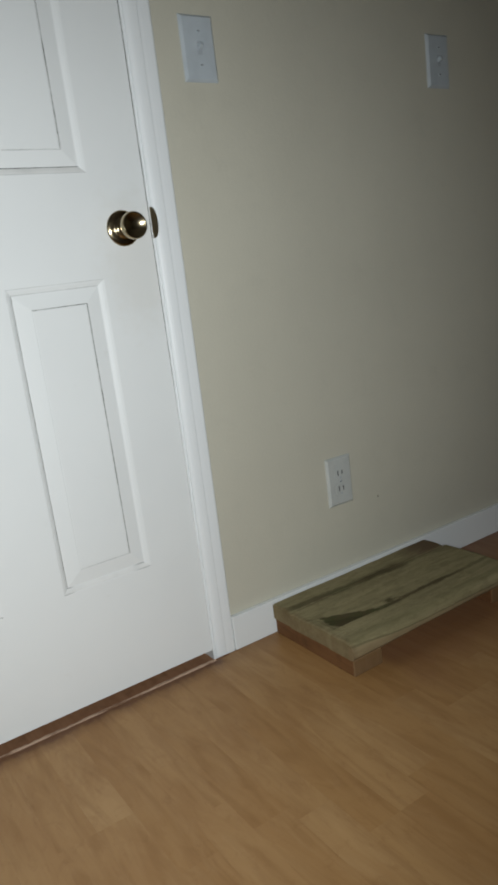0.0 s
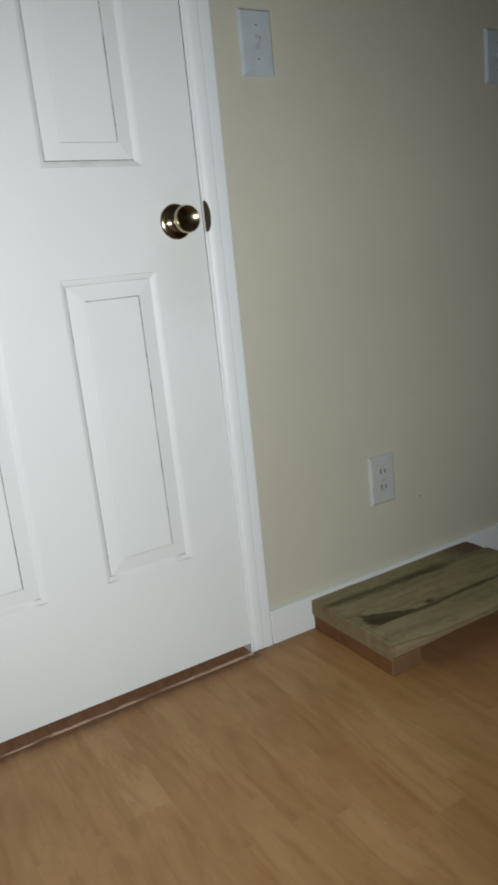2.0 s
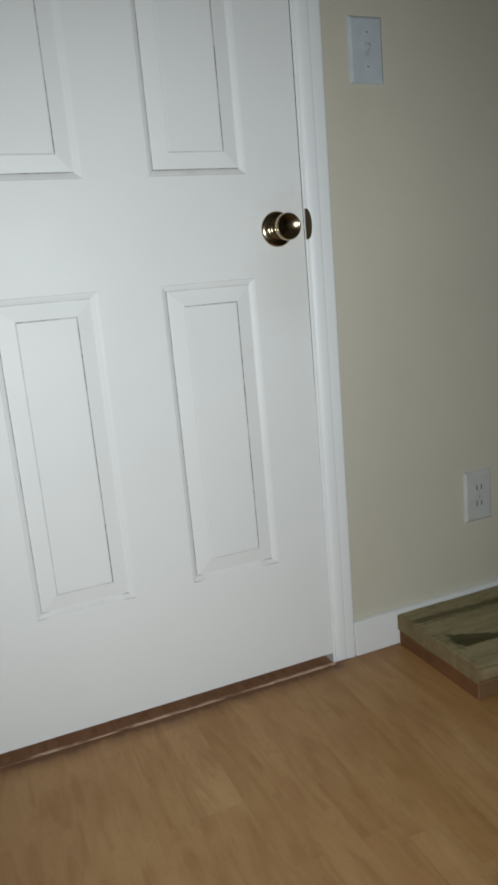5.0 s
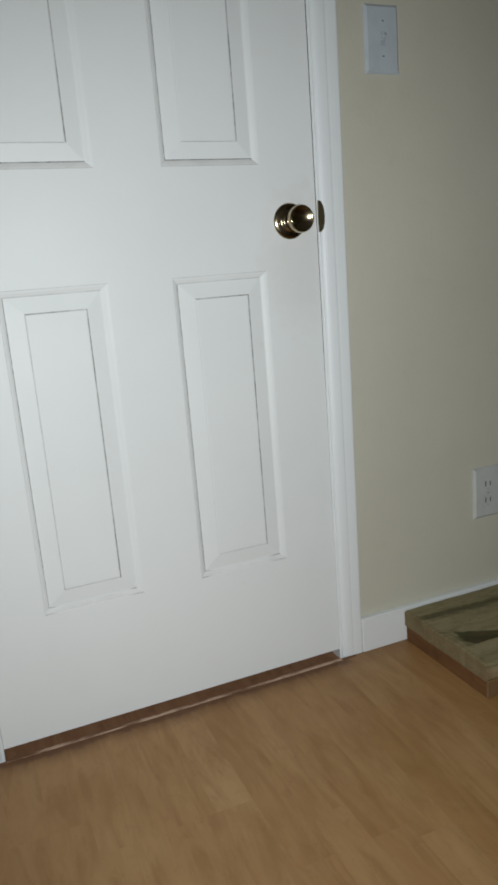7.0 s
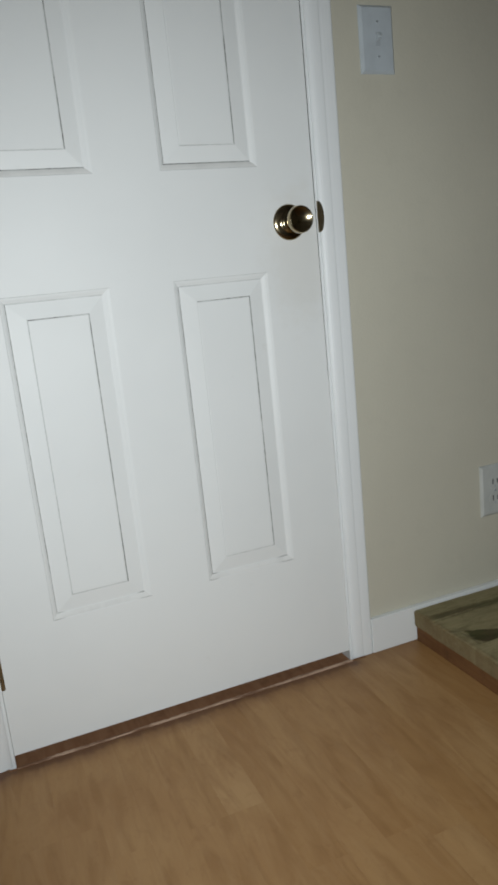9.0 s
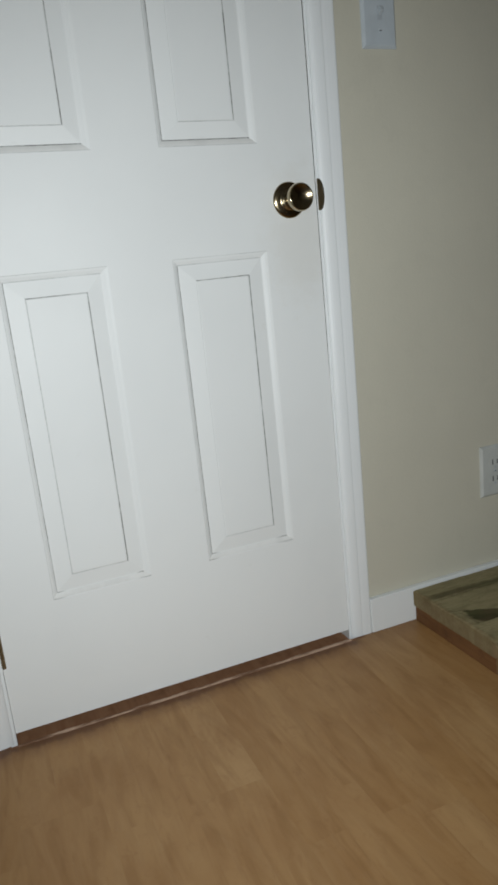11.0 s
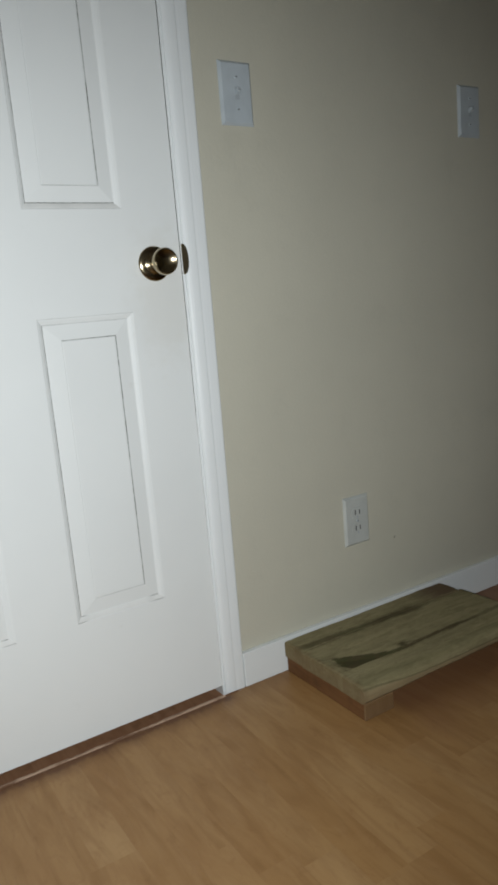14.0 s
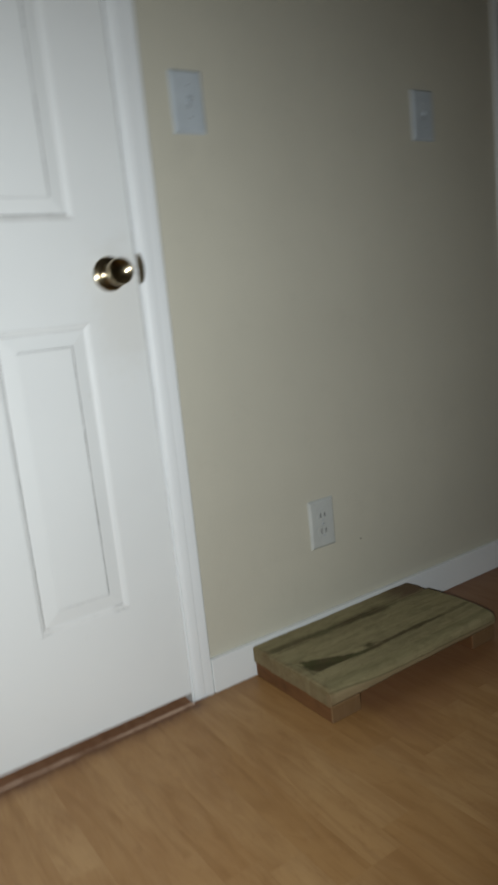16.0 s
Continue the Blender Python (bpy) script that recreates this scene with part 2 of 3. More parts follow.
    knot = n.steps(n.math("ADD", knot, n.math("MULTIPLY", n.math("ADD", wob, fray), 0.040)), 0.021, 0.008, 0, 0.85)
    dark = n.math("MAXIMUM", n.math("MAXIMUM", n.math("MAXIMUM", one, two), thin), n.math("MAXIMUM", n.math("MULTIPLY", wedge, 0.93), knot))
    top = n.steps(z, 0.052, 0.064)
    tint = n.mix(n.steps(broad, 0.4, 0.6), (0.040, 0.040, 0.014), (0.058, 0.042, 0.020))
    col = n.mix(n.math("MULTIPLY", dark, top), col, tint)
    # green film along the front board, in a faint lengthwise stripe
    film = n.math("ABSOLUTE", n.math("ADD", n.math("ADD", y, 0.253), n.math("MULTIPLY", wob, 0.02)))
    col = n.mix(n.math("MULTIPLY", n.steps(film, 0.014, 0.002, 0, 0.26), top), col, (0.095, 0.088, 0.036))
    # the back board is red-brown towards its far end
    far = n.math("MULTIPLY", n.steps(n.math("ADD", x, n.math("MULTIPLY", wob, 0.12)), 0.36, 0.46, 0, 0.8), n.steps(y, -0.080, -0.050))
    col = n.mix(far, col, (0.105, 0.062, 0.040))
    # the lower part of the front edge is bare and pale, a band that thins out along the board, with a dark scratch above it
    low = n.math("ADD", n.math("SUBTRACT", z, n.math("ADD", n.steps(x, 0.0, 0.20, 0.0655, 0.0530), n.math("MULTIPLY", x, -0.006))), n.math("MULTIPLY", wob, 0.004))
    front = n.steps(y, -0.255, -0.262)
    col = n.mix(n.math("MULTIPLY", n.steps(low, 0.0025, -0.0020, 0, 0.65), front), col, (0.285, 0.210, 0.120))
    scratch = n.steps(n.math("ABSOLUTE", n.math("SUBTRACT", low, 0.0022)), 0.0022, 0.0006, 0, 0.5)
    col = n.mix(n.math("MULTIPLY", scratch, front), col, (0.085, 0.066, 0.034))
    # the sawn ends are browner than the mossy top
    side = n.steps(n.math("ADD", x, n.math("MULTIPLY", n.math("ADD", wob, fray), 0.026)), 0.016, -0.006, 0, 0.66)
    col = n.mix(side, col, (0.155, 0.100, 0.050))
    n.bump(n.math("ADD", grain, n.math("MULTIPLY", blot, 1.5)), 0.4, 0.0025)
    return n.done(col)


def runner_wood(name):
    """Red-brown wood along y whose sawn front end is bare and paler."""
    n = Nodes(name, 0.75, specular=0.25)
    at = n.place()
    grain = n.noise(n.scaled(at, (60, 6, 60)), 1.0, 5, 0.6, 0.4)
    col = n.mix(n.steps(grain, 0.3, 0.7), (0.128, 0.057, 0.021), (0.172, 0.080, 0.030))
    col = n.mix(n.steps(n.noise(at, 30, 4), 0.5, 0.75, 0, 0.4), col, (0.060, 0.028, 0.012))
    saw = n.noise(n.scaled(at, (90, 1, 22)), 1.0, 4, 0.6)
    bare = n.mix(n.steps(saw, 0.35, 0.65), (0.170, 0.098, 0.044), (0.186, 0.110, 0.052))
    col = n.mix(n.steps(n.axes(at)[1], -0.2645, -0.2658), col, bare)
    n.bump(grain, 0.3, 0.0015)
    return n.done(col)


def rough_wood(name, a, b):
    n = Nodes(name, 0.75, specular=0.25)
    at = n.place()
    grain = n.noise(n.scaled(at, (60, 6, 60)), 1.0, 5, 0.6, 0.4)
    col = n.mix(n.steps(grain, 0.3, 0.7), a, b)
    col = n.mix(n.steps(n.noise(at, 30, 4), 0.5, 0.75, 0, 0.4), col, tuple(c * 0.5 for c in a))
    n.bump(grain, 0.3, 0.0015)
    return n.done(col)


def rebate(name):
    """Dark grey behind the upper part of the door's edge, the gap's shade put into the colour; plain paint lower down.
    """
    n = Nodes(name, 0.8)
    at = n.place()
    foot = n.steps(n.math("ADD", n.axes(at)[2], n.math("MULTIPLY", n.noise(at, 40, 3), 0.05)), 0.60, 0.67)
    return n.done(n.mix(foot, (0.62, 0.62, 0.61), (0.09, 0.082, 0.075)))


def worn_edge_wood(name):
    """A brown edge rubbed pale in uneven lengths."""
    n = Nodes(name, 0.7)
    at = n.place()
    rub = n.noise(n.scaled(at, (11, 60, 60)), 1.0, 5, 0.7)
    gone = n.steps(n.axes(at)[0], -0.20, -0.13, 0.0, 0.10)
    return n.done(n.mix(n.steps(n.math("ADD", rub, gone), 0.40, 0.58), (0.19, 0.098, 0.054), (0.54, 0.375, 0.27)))


def metal(name, colour, rough):
    n = Nodes(name, rough, 1.0)
    at = n.place()
    wear = n.noise(at, 60, 4, 0.6)
    n.bump(n.noise(at, 300, 2), 0.05, 0.0004)
    return n.done(n.mix(n.steps(wear, 0.4, 0.75, 0, 0.5), colour, tuple(c * 0.55 for c in colour)), n.steps(wear, 0.3, 0.8, rough, rough + 0.08))


def plain(name, colour, rough):
    n = Nodes(name, rough)
    at = n.place()
    n.bump(n.noise(at, 200, 2), 0.04, 0.0005)
    return n.done(n.mix(n.steps(n.noise(at, 25, 3), 0.4, 0.7), colour, tuple(c * 0.92 for c in colour)))


M_DOOR = white_paint("door_paint", (0.808, 0.823, 0.818), 0.54, grubby=0.17)
M_TRIM = white_paint("trim_paint", (0.80, 0.82, 0.825), 0.46, chips=0.5, brush=(14, 14, 3))
M_BASE = white_paint("baseboard_paint", (0.79, 0.81, 0.81), 0.42, chips=0.5, brush=(4, 60, 60))
M_CREASE = crease_dirt_and_shade("crease_dirt_and_shade", 1.0)
# bottom ledges painted darker, to take the lamp's brightness off them
M_LEDGE = plain("toned_down_ledge_paint", (0.752, 0.752, 0.735), 0.7)
M_FAINT = crease_dirt_and_shade("faint_crease_grey", 0.4)
M_CORNER = crease_dirt_and_shade("corner_dirt", 1.0, (-0.602, -0.427, -0.300, -0.131))
M_WALL = wall_paint("beige_wall_paint", (0.582, 0.556, 0.460))
M_CEIL = wall_paint("ceiling_paint", (0.7, 0.69, 0.66))
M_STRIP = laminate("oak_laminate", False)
M_STRIPS = laminate("oak_laminate_far", True)
M_DECK = step_wood("mossy_treated_wood", (0.242, 0.208, 0.110), (0.305, 0.260, 0.146))
M_RUNNER = runner_wood("red_brown_wood")
M_SADDLE = rough_wood("worn_saddle_wood", (0.25, 0.125, 0.065), (0.31, 0.165, 0.09))
M_SCUFFED = worn_edge_wood("bare_worn_edge")
M_BRONZE = metal("aged_brass", (0.45, 0.37, 0.24), 0.16)
M_DULL = metal("dull_brass", (0.36, 0.29, 0.18), 0.38)
M_PLASTIC = plain("white_plastic", (0.505, 0.552, 0.585), 0.3)
M_OUTLET = plain("warm_white_plastic", (0.530, 0.545, 0.520), 0.3)
M_SLOT = plain("dark_slot", (0.14, 0.14, 0.14), 0.6)
M_SHALLOW = plain("grey_recess", (0.42, 0.455, 0.485), 0.6)
M_NAIL = plain("painted_nail", (0.27, 0.25, 0.20), 0.6)
M_REBATE = rebate("dark_gap_rebate")


# ---- the large structure ----
ROOM = dict(x0=-1.75, x1=2.35, y0=-2.9, z1=2.42)
HINGE_X = -0.7135


def latch_x(z):
    """The edge of the opening on the latch side, at a height."""
    return -0.0055 + 0.0020 * z


def case_x(z):
    """The outer edge of the latch-side casing, which leans a little."""
    return 0.0455 + 0.0070 * z


def wall_with_opening():
    """The door wall, 115 mm thick, with the opening of the door through it."""
    bm = bmesh.new()
    left, right, top = HINGE_X - 0.012, 0.030, 2.055
    for x0, x1, z0, z1 in ((ROOM["x0"], left, 0, ROOM["z1"]), (right, ROOM["x1"], 0, ROOM["z1"]), (left, right, top, ROOM["z1"])):
        piece = block(x0, x1, 0, 0.115, z0, z1)
        me = bpy.data.meshes.new("wall_piece")
        piece.to_mesh(me)
        piece.free()
        bm.from_mesh(me)
        bpy.data.meshes.remove(me)
    return bm


def setting(name, bm, material, label):
    ob = part(name, bm, material)
    return tagged(ob, label, name.split("_")[0], kind="structure")


setting("wall_north", wall_with_opening(), M_WALL, "beige painted interior wall with a door opening")
# unseen walls and ceiling, added to close the room and bounce the lamp's light
setting("wall_east", block(ROOM["x1"], ROOM["x1"] + 0.1, ROOM["y0"], 0.115, 0, ROOM["z1"]), M_WALL, "plain beige painted interior wall")
setting("wall_west", block(ROOM["x0"] - 0.1, ROOM["x0"], ROOM["y0"], 0.115, 0, ROOM["z1"]), M_WALL, "plain beige painted interior wall")
setting("wall_south", block(ROOM["x0"] - 0.1, ROOM["x1"] + 0.1, ROOM["y0"] - 0.1, ROOM["y0"], 0, ROOM["z1"]), M_WALL, "plain beige painted interior wall")
setting("ceiling", block(ROOM["x0"] - 0.1, ROOM["x1"] + 0.1, ROOM["y0"] - 0.1, 0.115, ROOM["z1"], ROOM["z1"] + 0.1), M_CEIL, "plain off-white painted ceiling")
setting("wall_behind_door", block(HINGE_X - 0.3, 0.35, 0.60, 0.70, -0.02, ROOM["z1"]), M_WALL, "plain wall of the dark space behind the door")

# baseboards
for bx0, bx1 in ((case_x(0.08) + 0.0003, 1.1115), (ROOM["x0"], -0.7755)):
    board = block(bx0, bx1, -0.0135, -0.0005, 0.0002, 0.080, 0.0016, 2)
    setting("baseboard", board, M_BASE, "white painted flat wooden baseboard along the beige wall")

# door frame: jambs, stops, casings
door_frame = tagged(new("door_frame"), "white painted wooden door frame with moulded casing", "door frame", kind="structure")
SECTION = [(0, 0.0), (0, 0.0030), (0.05, 0.0054), (0.12, 0.0075), (0.20, 0.0088), (0.30, 0.0097), (0.40, 0.0102), (0.46, 0.0104), (0.50, 0.0100), (0.54, 0.0101),
           (0.62, 0.0106), (0.74, 0.0110), (0.88, 0.0113), (0.94, 0.0112), (0.98, 0.0105), (1, 0.0092), (1, 0.0)]
part("casing", extruded(SECTION, 0.0002, 2.035, lambda z: latch_x(z) + 0.0050, case_x), M_TRIM, door_frame)
part("casing", extruded(SECTION, 0.0002, 2.035, lambda z: HINGE_X - 0.0055, lambda z: -0.7750), M_TRIM, door_frame)
head = extruded(SECTION, -0.7750, case_x(2.06), lambda z: 2.0355, lambda z: 2.094)
bmesh.ops.transform(head, matrix=Matrix(((0, 0, 1, 0), (0, 1, 0, 0), (1, 0, 0, 0), (0, 0, 0, 1))), verts=head.verts)
part("head_casing", head, M_TRIM, door_frame)


def jamb(z0, z1, low, high, y0, y1):
    bm = bmesh.new()
    v = [bm.verts.new(p) for z in (z0, z1) for p in ((low(z), y0, z), (high(z), y0, z), (high(z), y1, z), (low(z), y1, z))]
    for f in ((0, 1, 2, 3), (4, 5, 6, 7), (0, 1, 5, 4), (1, 2, 6, 5), (2, 3, 7, 6), (3, 0, 4, 7)):
        bm.faces.new([v[k] for k in f])
    bmesh.ops.bevel(bm, geom=bm.edges[:], offset=0.0003, segments=1, affect="EDGES")
    return bm


latch_jamb = jamb(-0.0066, 2.03, latch_x, lambda z: 0.0295, 0.0004, 0.116)
for f in latch_jamb.faces:
    if f.calc_center_median().x < latch_x(1.0) + 0.002 and f.calc_area() > 0.05:
        f.material_index = 1
part("jamb", latch_jamb, [M_TRIM, M_REBATE], door_frame)
part("jamb", jamb(-0.0066, 2.03, lambda z: HINGE_X - 0.0115, lambda z: HINGE_X, -0.0012, 0.116), M_TRIM, door_frame)
part("head_jamb", block(HINGE_X - 0.0115, 0.0295, -0.0012, 0.116, 2.0305, 2.0545, 0.001, 1), M_TRIM, door_frame)
part("stop", jamb(-0.0066, 2.03, lambda z: latch_x(z) - 0.011, lambda z: latch_x(z) - 0.0005, 0.040, 0.075), M_TRIM, door_frame)
part("stop", block(HINGE_X + 0.0005, HINGE_X + 0.011, 0.040, 0.075, -0.0066, 2.03, 0.001, 1), M_TRIM, door_frame)

# saddle under the door, with a bare, worn front edge
saddle = tagged(new("threshold"), "worn brown wooden threshold sunk below the laminate under the door", "threshold", kind="structure")
part("saddle_board", block(HINGE_X + 0.001, latch_x(0) - 0.001, -0.0082, 0.115, -0.030, -0.0068, 0.0008, 1), M_SADDLE, saddle)
chipped = block(HINGE_X + 0.002, latch_x(0) - 0.004, -0.0170, -0.0128, -0.0066, 0.0012)
bmesh.ops.subdivide_edges(chipped, edges=[e for e in chipped.edges if abs(e.verts[0].co.x - e.verts[1].co.x) > 0.1], cuts=160)
for v in chipped.verts:
    ragged = 0.5 * noise.noise((v.co.x * 22, 0.3, 0.7)) + 0.7 * noise.noise((v.co.x * 95, 4.1, 0.2))
    if v.co.z > 0:
        v.co.z += 0.0010 * ragged + (0.0008 if v.co.x > -0.16 else 0.0)
    if v.co.y > -0.015:
        v.co.y += 0.0022 + 0.0018 * ragged
part("worn_edge", chipped, M_SCUFFED, saddle, "pale worn front edge of the threshold")


# ---- the door ----
def door_leaf():
    """A six-panel moulded door leaf: face, sticking, bevels and raised fields."""
    bm = bmesh.new()
    face, bottom, top, left = 0.0015, 0.0172, 2.026, HINGE_X + 0.0006
    right = lambda z: latch_x(z) - (0.0002 + 0.0010 * min(1.0, max(0.0, (z - 0.60) / 0.40)))
    cols = [(-0.6050, -0.4195), (-0.3020, -0.1165)]
    rows = [(0.2565, 0.8350), (1.0240, 1.600), (1.705, 1.915)]
    xs = [left, *cols[0], *cols[1], None]
    zs = [bottom, *rows[0], *rows[1], *rows[2], top]
    grid = [[bm.verts.new((right(z) if x is None else x, face, z)) for x in xs] for z in zs]
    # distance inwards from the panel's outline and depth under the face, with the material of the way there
    # sides turned from the lamp get the crease grey, their shade painted in
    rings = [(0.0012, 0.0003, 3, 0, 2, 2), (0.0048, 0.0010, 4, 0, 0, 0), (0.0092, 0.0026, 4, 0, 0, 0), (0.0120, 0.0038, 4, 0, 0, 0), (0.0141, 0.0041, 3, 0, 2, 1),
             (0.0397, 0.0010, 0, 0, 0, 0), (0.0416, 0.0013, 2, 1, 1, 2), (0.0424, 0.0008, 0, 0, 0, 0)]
    for r in range(len(zs) - 1):
        for c in range(len(xs) - 1):
            loop = [grid[r][c], grid[r][c + 1], grid[r + 1][c + 1], grid[r + 1][c]]
            if r % 2 == 0 or c % 2 == 0:
                bm.faces.new(loop)
                continue
            (x0, x1), (z0, z1) = cols[c // 2], rows[r // 2]
            for inset, deep, *stain in rings:
                y = face + deep
                # the sticking is narrower on the hinge side and at the top, the raised field is even
                foot, high, hinge_side = (0.85, 0.85, 0.66) if inset < 0.02 else (1, 1, 1)
                xa, xb, za, zb = x0 + inset * hinge_side, x1 - inset, z0 + inset * foot, z1 - inset * high
                inner = [bm.verts.new(p) for p in ((xa, y, za), (xb, y, za), (xb, y, zb), (xa, y, zb))]
                for k in range(4):
                    f = bm.faces.new((loop[k], loop[(k + 1) % 4], inner[(k + 1) % 4], inner[k]))
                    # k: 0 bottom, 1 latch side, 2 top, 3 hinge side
                    # above the lamp's height the bottom lines are greyed too, as shade
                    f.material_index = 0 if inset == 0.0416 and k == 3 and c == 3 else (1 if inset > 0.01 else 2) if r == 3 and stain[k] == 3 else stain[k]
                loop = inner
            bm.faces.new(loop)
    back = 0.0365
    rim = [v for v in grid[0]] + [row[-1] for row in grid[1:]] + list(reversed(grid[-1][:-1])) + [row[0] for row in reversed(grid[1:-1])]
    far = [bm.verts.new((v.co.x, back, v.co.z)) for v in rim]
    for k in range(len(rim)):
        j = (k + 1) % len(rim)
        bm.faces.new((rim[k], rim[j], far[j], far[k]))
    bm.faces.new(far)
    outer = [e for e in bm.edges if e.verts[0] in rim and e.verts[1] in rim and abs(e.calc_face_angle(0)) > 1.0]
    bmesh.ops.bevel(bm, geom=outer, offset=0.0003, segments=1, affect="EDGES")
    return bm


door = tagged(new("door_1"), "closed white painted six-panel interior door with a brass knob", "door", kind="structure")
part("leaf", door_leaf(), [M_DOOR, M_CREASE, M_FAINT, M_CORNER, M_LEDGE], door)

KNOB = (-0.0622, 0.9222)
knob_at = Matrix.Translation((KNOB[0], 0.0015, KNOB[1]))
rosette = part("rosette", turned([(0.0322, 0.0), (0.0330, 0.0012), (0.0328, 0.0026), (0.0312, 0.0040), (0.0270, 0.0056), (0.0215, 0.0066), (0.0185, 0.0072), (0.0172, 0.0092), (0.0150, 0.0104), (0.0112, 0.0108)], 56), M_BRONZE, door, "round tarnished brass rosette", smooth=True)
rosette.matrix_basis = knob_at
DISH = [(0.0218 * q, 0.0545 - 0.0078 * (1 - q * q)) for q in (0.95, 0.88, 0.8, 0.7, 0.6, 0.48, 0.36, 0.22, 0.08)]
knob = part("knob", turned([(0.0105, 0.009), (0.0116, 0.016), (0.0124, 0.0225), (0.0142, 0.0280), (0.0180, 0.0325), (0.0218, 0.0370), (0.0240, 0.0415), (0.0249, 0.0455),
                            (0.0250, 0.0490), (0.0245, 0.0522), (0.0234, 0.0542), (0.0224, 0.0548), *DISH], 56), M_BRONZE, door, "shiny tarnished brass round knob", smooth=True)
knob.matrix_basis = knob_at


def lip():
    """The curved lip of the strike, a rounded plate on the jamb's edge."""
    bm = bmesh.new()
    outline = [(0.0, -0.0285), (0.003, -0.0285)]
    outline += [(0.003 + 0.0102 * math.cos(a), 0.0285 * math.sin(a)) for a in (math.pi * (k / 12 - 0.5) for k in range(1, 12))]
    outline += [(0.003, 0.0285), (0.0, 0.0285)]
    front = [bm.verts.new((x, -0.0016 if k else -0.0016, z)) for k, (x, z) in enumerate(outline)]
    rear = [bm.verts.new((x, 0.001, z)) for x, z in outline]
    for k in range(len(outline)):
        j = (k + 1) % len(outline)
        bm.faces.new((front[k], front[j], rear[j], rear[k]))
    bm.faces.new(front), bm.faces.new(rear)
    return bm


strike = part("strike_plate", lip(), M_DULL, door_frame, "dull brass strike plate lip")
strike.matrix_basis = Matrix.Translation((latch_x(0.927) - 0.0022, -0.0092, 0.9277))

hinge = part("hinge", block(HINGE_X - 0.0008, HINGE_X + 0.0046, -0.0015, 0.004, 0.153, 0.253, 0.0006, 1), M_DULL, door, "tarnished brass butt hinge")
for k in range(5):
    barrel = bmesh.new()
    bmesh.ops.create_cone(barrel, cap_ends=True, segments=20, radius1=0.0036, radius2=0.0036, depth=0.0194)
    knuckle = part("knuckle", barrel, M_DULL, hinge, smooth=False)
    knuckle.matrix_basis = Matrix.Translation((HINGE_X + 0.0036, -0.0036, 0.1632 + 0.0200 * k))

# casing of the next doorway along the wall
next_casing = extruded(SECTION, 0.001, 2.06, lambda z: 1.177, lambda z: 1.112)
tagged(part("trim", next_casing, M_TRIM), "white painted moulded casing strip on the wall", "trim", kind="structure")


# ---- things on the wall ----
def wall_plate(w, h, d):
    """A cover plate with a raised, softly bevelled face."""
    bm = bmesh.new()
    rows = []
    for inset, depth in ((0.0, 0.0), (0.0, 0.0014), (0.0006, 0.0022), (0.0048, d - 0.0003), (0.0058, d)):
        a, b = w / 2 - inset, h / 2 - inset
        rows.append([bm.verts.new((x, -depth, z)) for x, z in ((-a, -b), (a, -b), (a, b), (-a, b))])
    for a, b in zip(rows, rows[1:]):
        for k in range(4):
            bm.faces.new((a[k], a[(k + 1) % 4], b[(k + 1) % 4], b[k]))
    bm.faces.new(rows[0]), bm.faces.new(rows[-1])
    return bm


def screw(parent, x, z, y):
    bm = bmesh.new()
    bmesh.ops.create_cone(bm, cap_ends=True, segments=16, radius1=0.0031, radius2=0.0024, depth=0.0016)
    bmesh.ops.rotate(bm, cent=(0, 0, 0), matrix=Matrix.Rotation(math.pi / 2, 3, "X"), verts=bm.verts)
    ob = part("screw", bm, M_PLASTIC, parent)
    ob.matrix_basis = Matrix.Translation((x, y, z))
    part("slot", block(-0.0026, 0.0026, -0.0012, -0.0007, -0.0009, 0.0009), M_SLOT, ob)


def light_switch(x, z, label):
    thing = tagged(new("light_switch"), label, "light switch", group="wall switches")
    plate = part("cover_plate", wall_plate(0.075, 0.120, 0.0066), M_PLASTIC, thing)
    part("toggle_opening", block(-0.0052, 0.0052, -0.0072, -0.0067, -0.0122, 0.0122, 0.0002, 1), M_SHALLOW, thing, "grey toggle opening")
    bm = block(-0.0042, 0.0042, -0.0175, -0.004, -0.0045, 0.0045, 0.0014, 2)
    bmesh.ops.rotate(bm, cent=(0, -0.004, 0), matrix=Matrix.Rotation(radians(-26), 3, "X"), verts=bm.verts)
    part("toggle", bm, M_PLASTIC, thing, "white toggle lever")
    for dz in (-0.0302, 0.0302):
        screw(thing, 0, dz, -0.0072)
    thing.location = (x, -0.0004, z)
    return thing


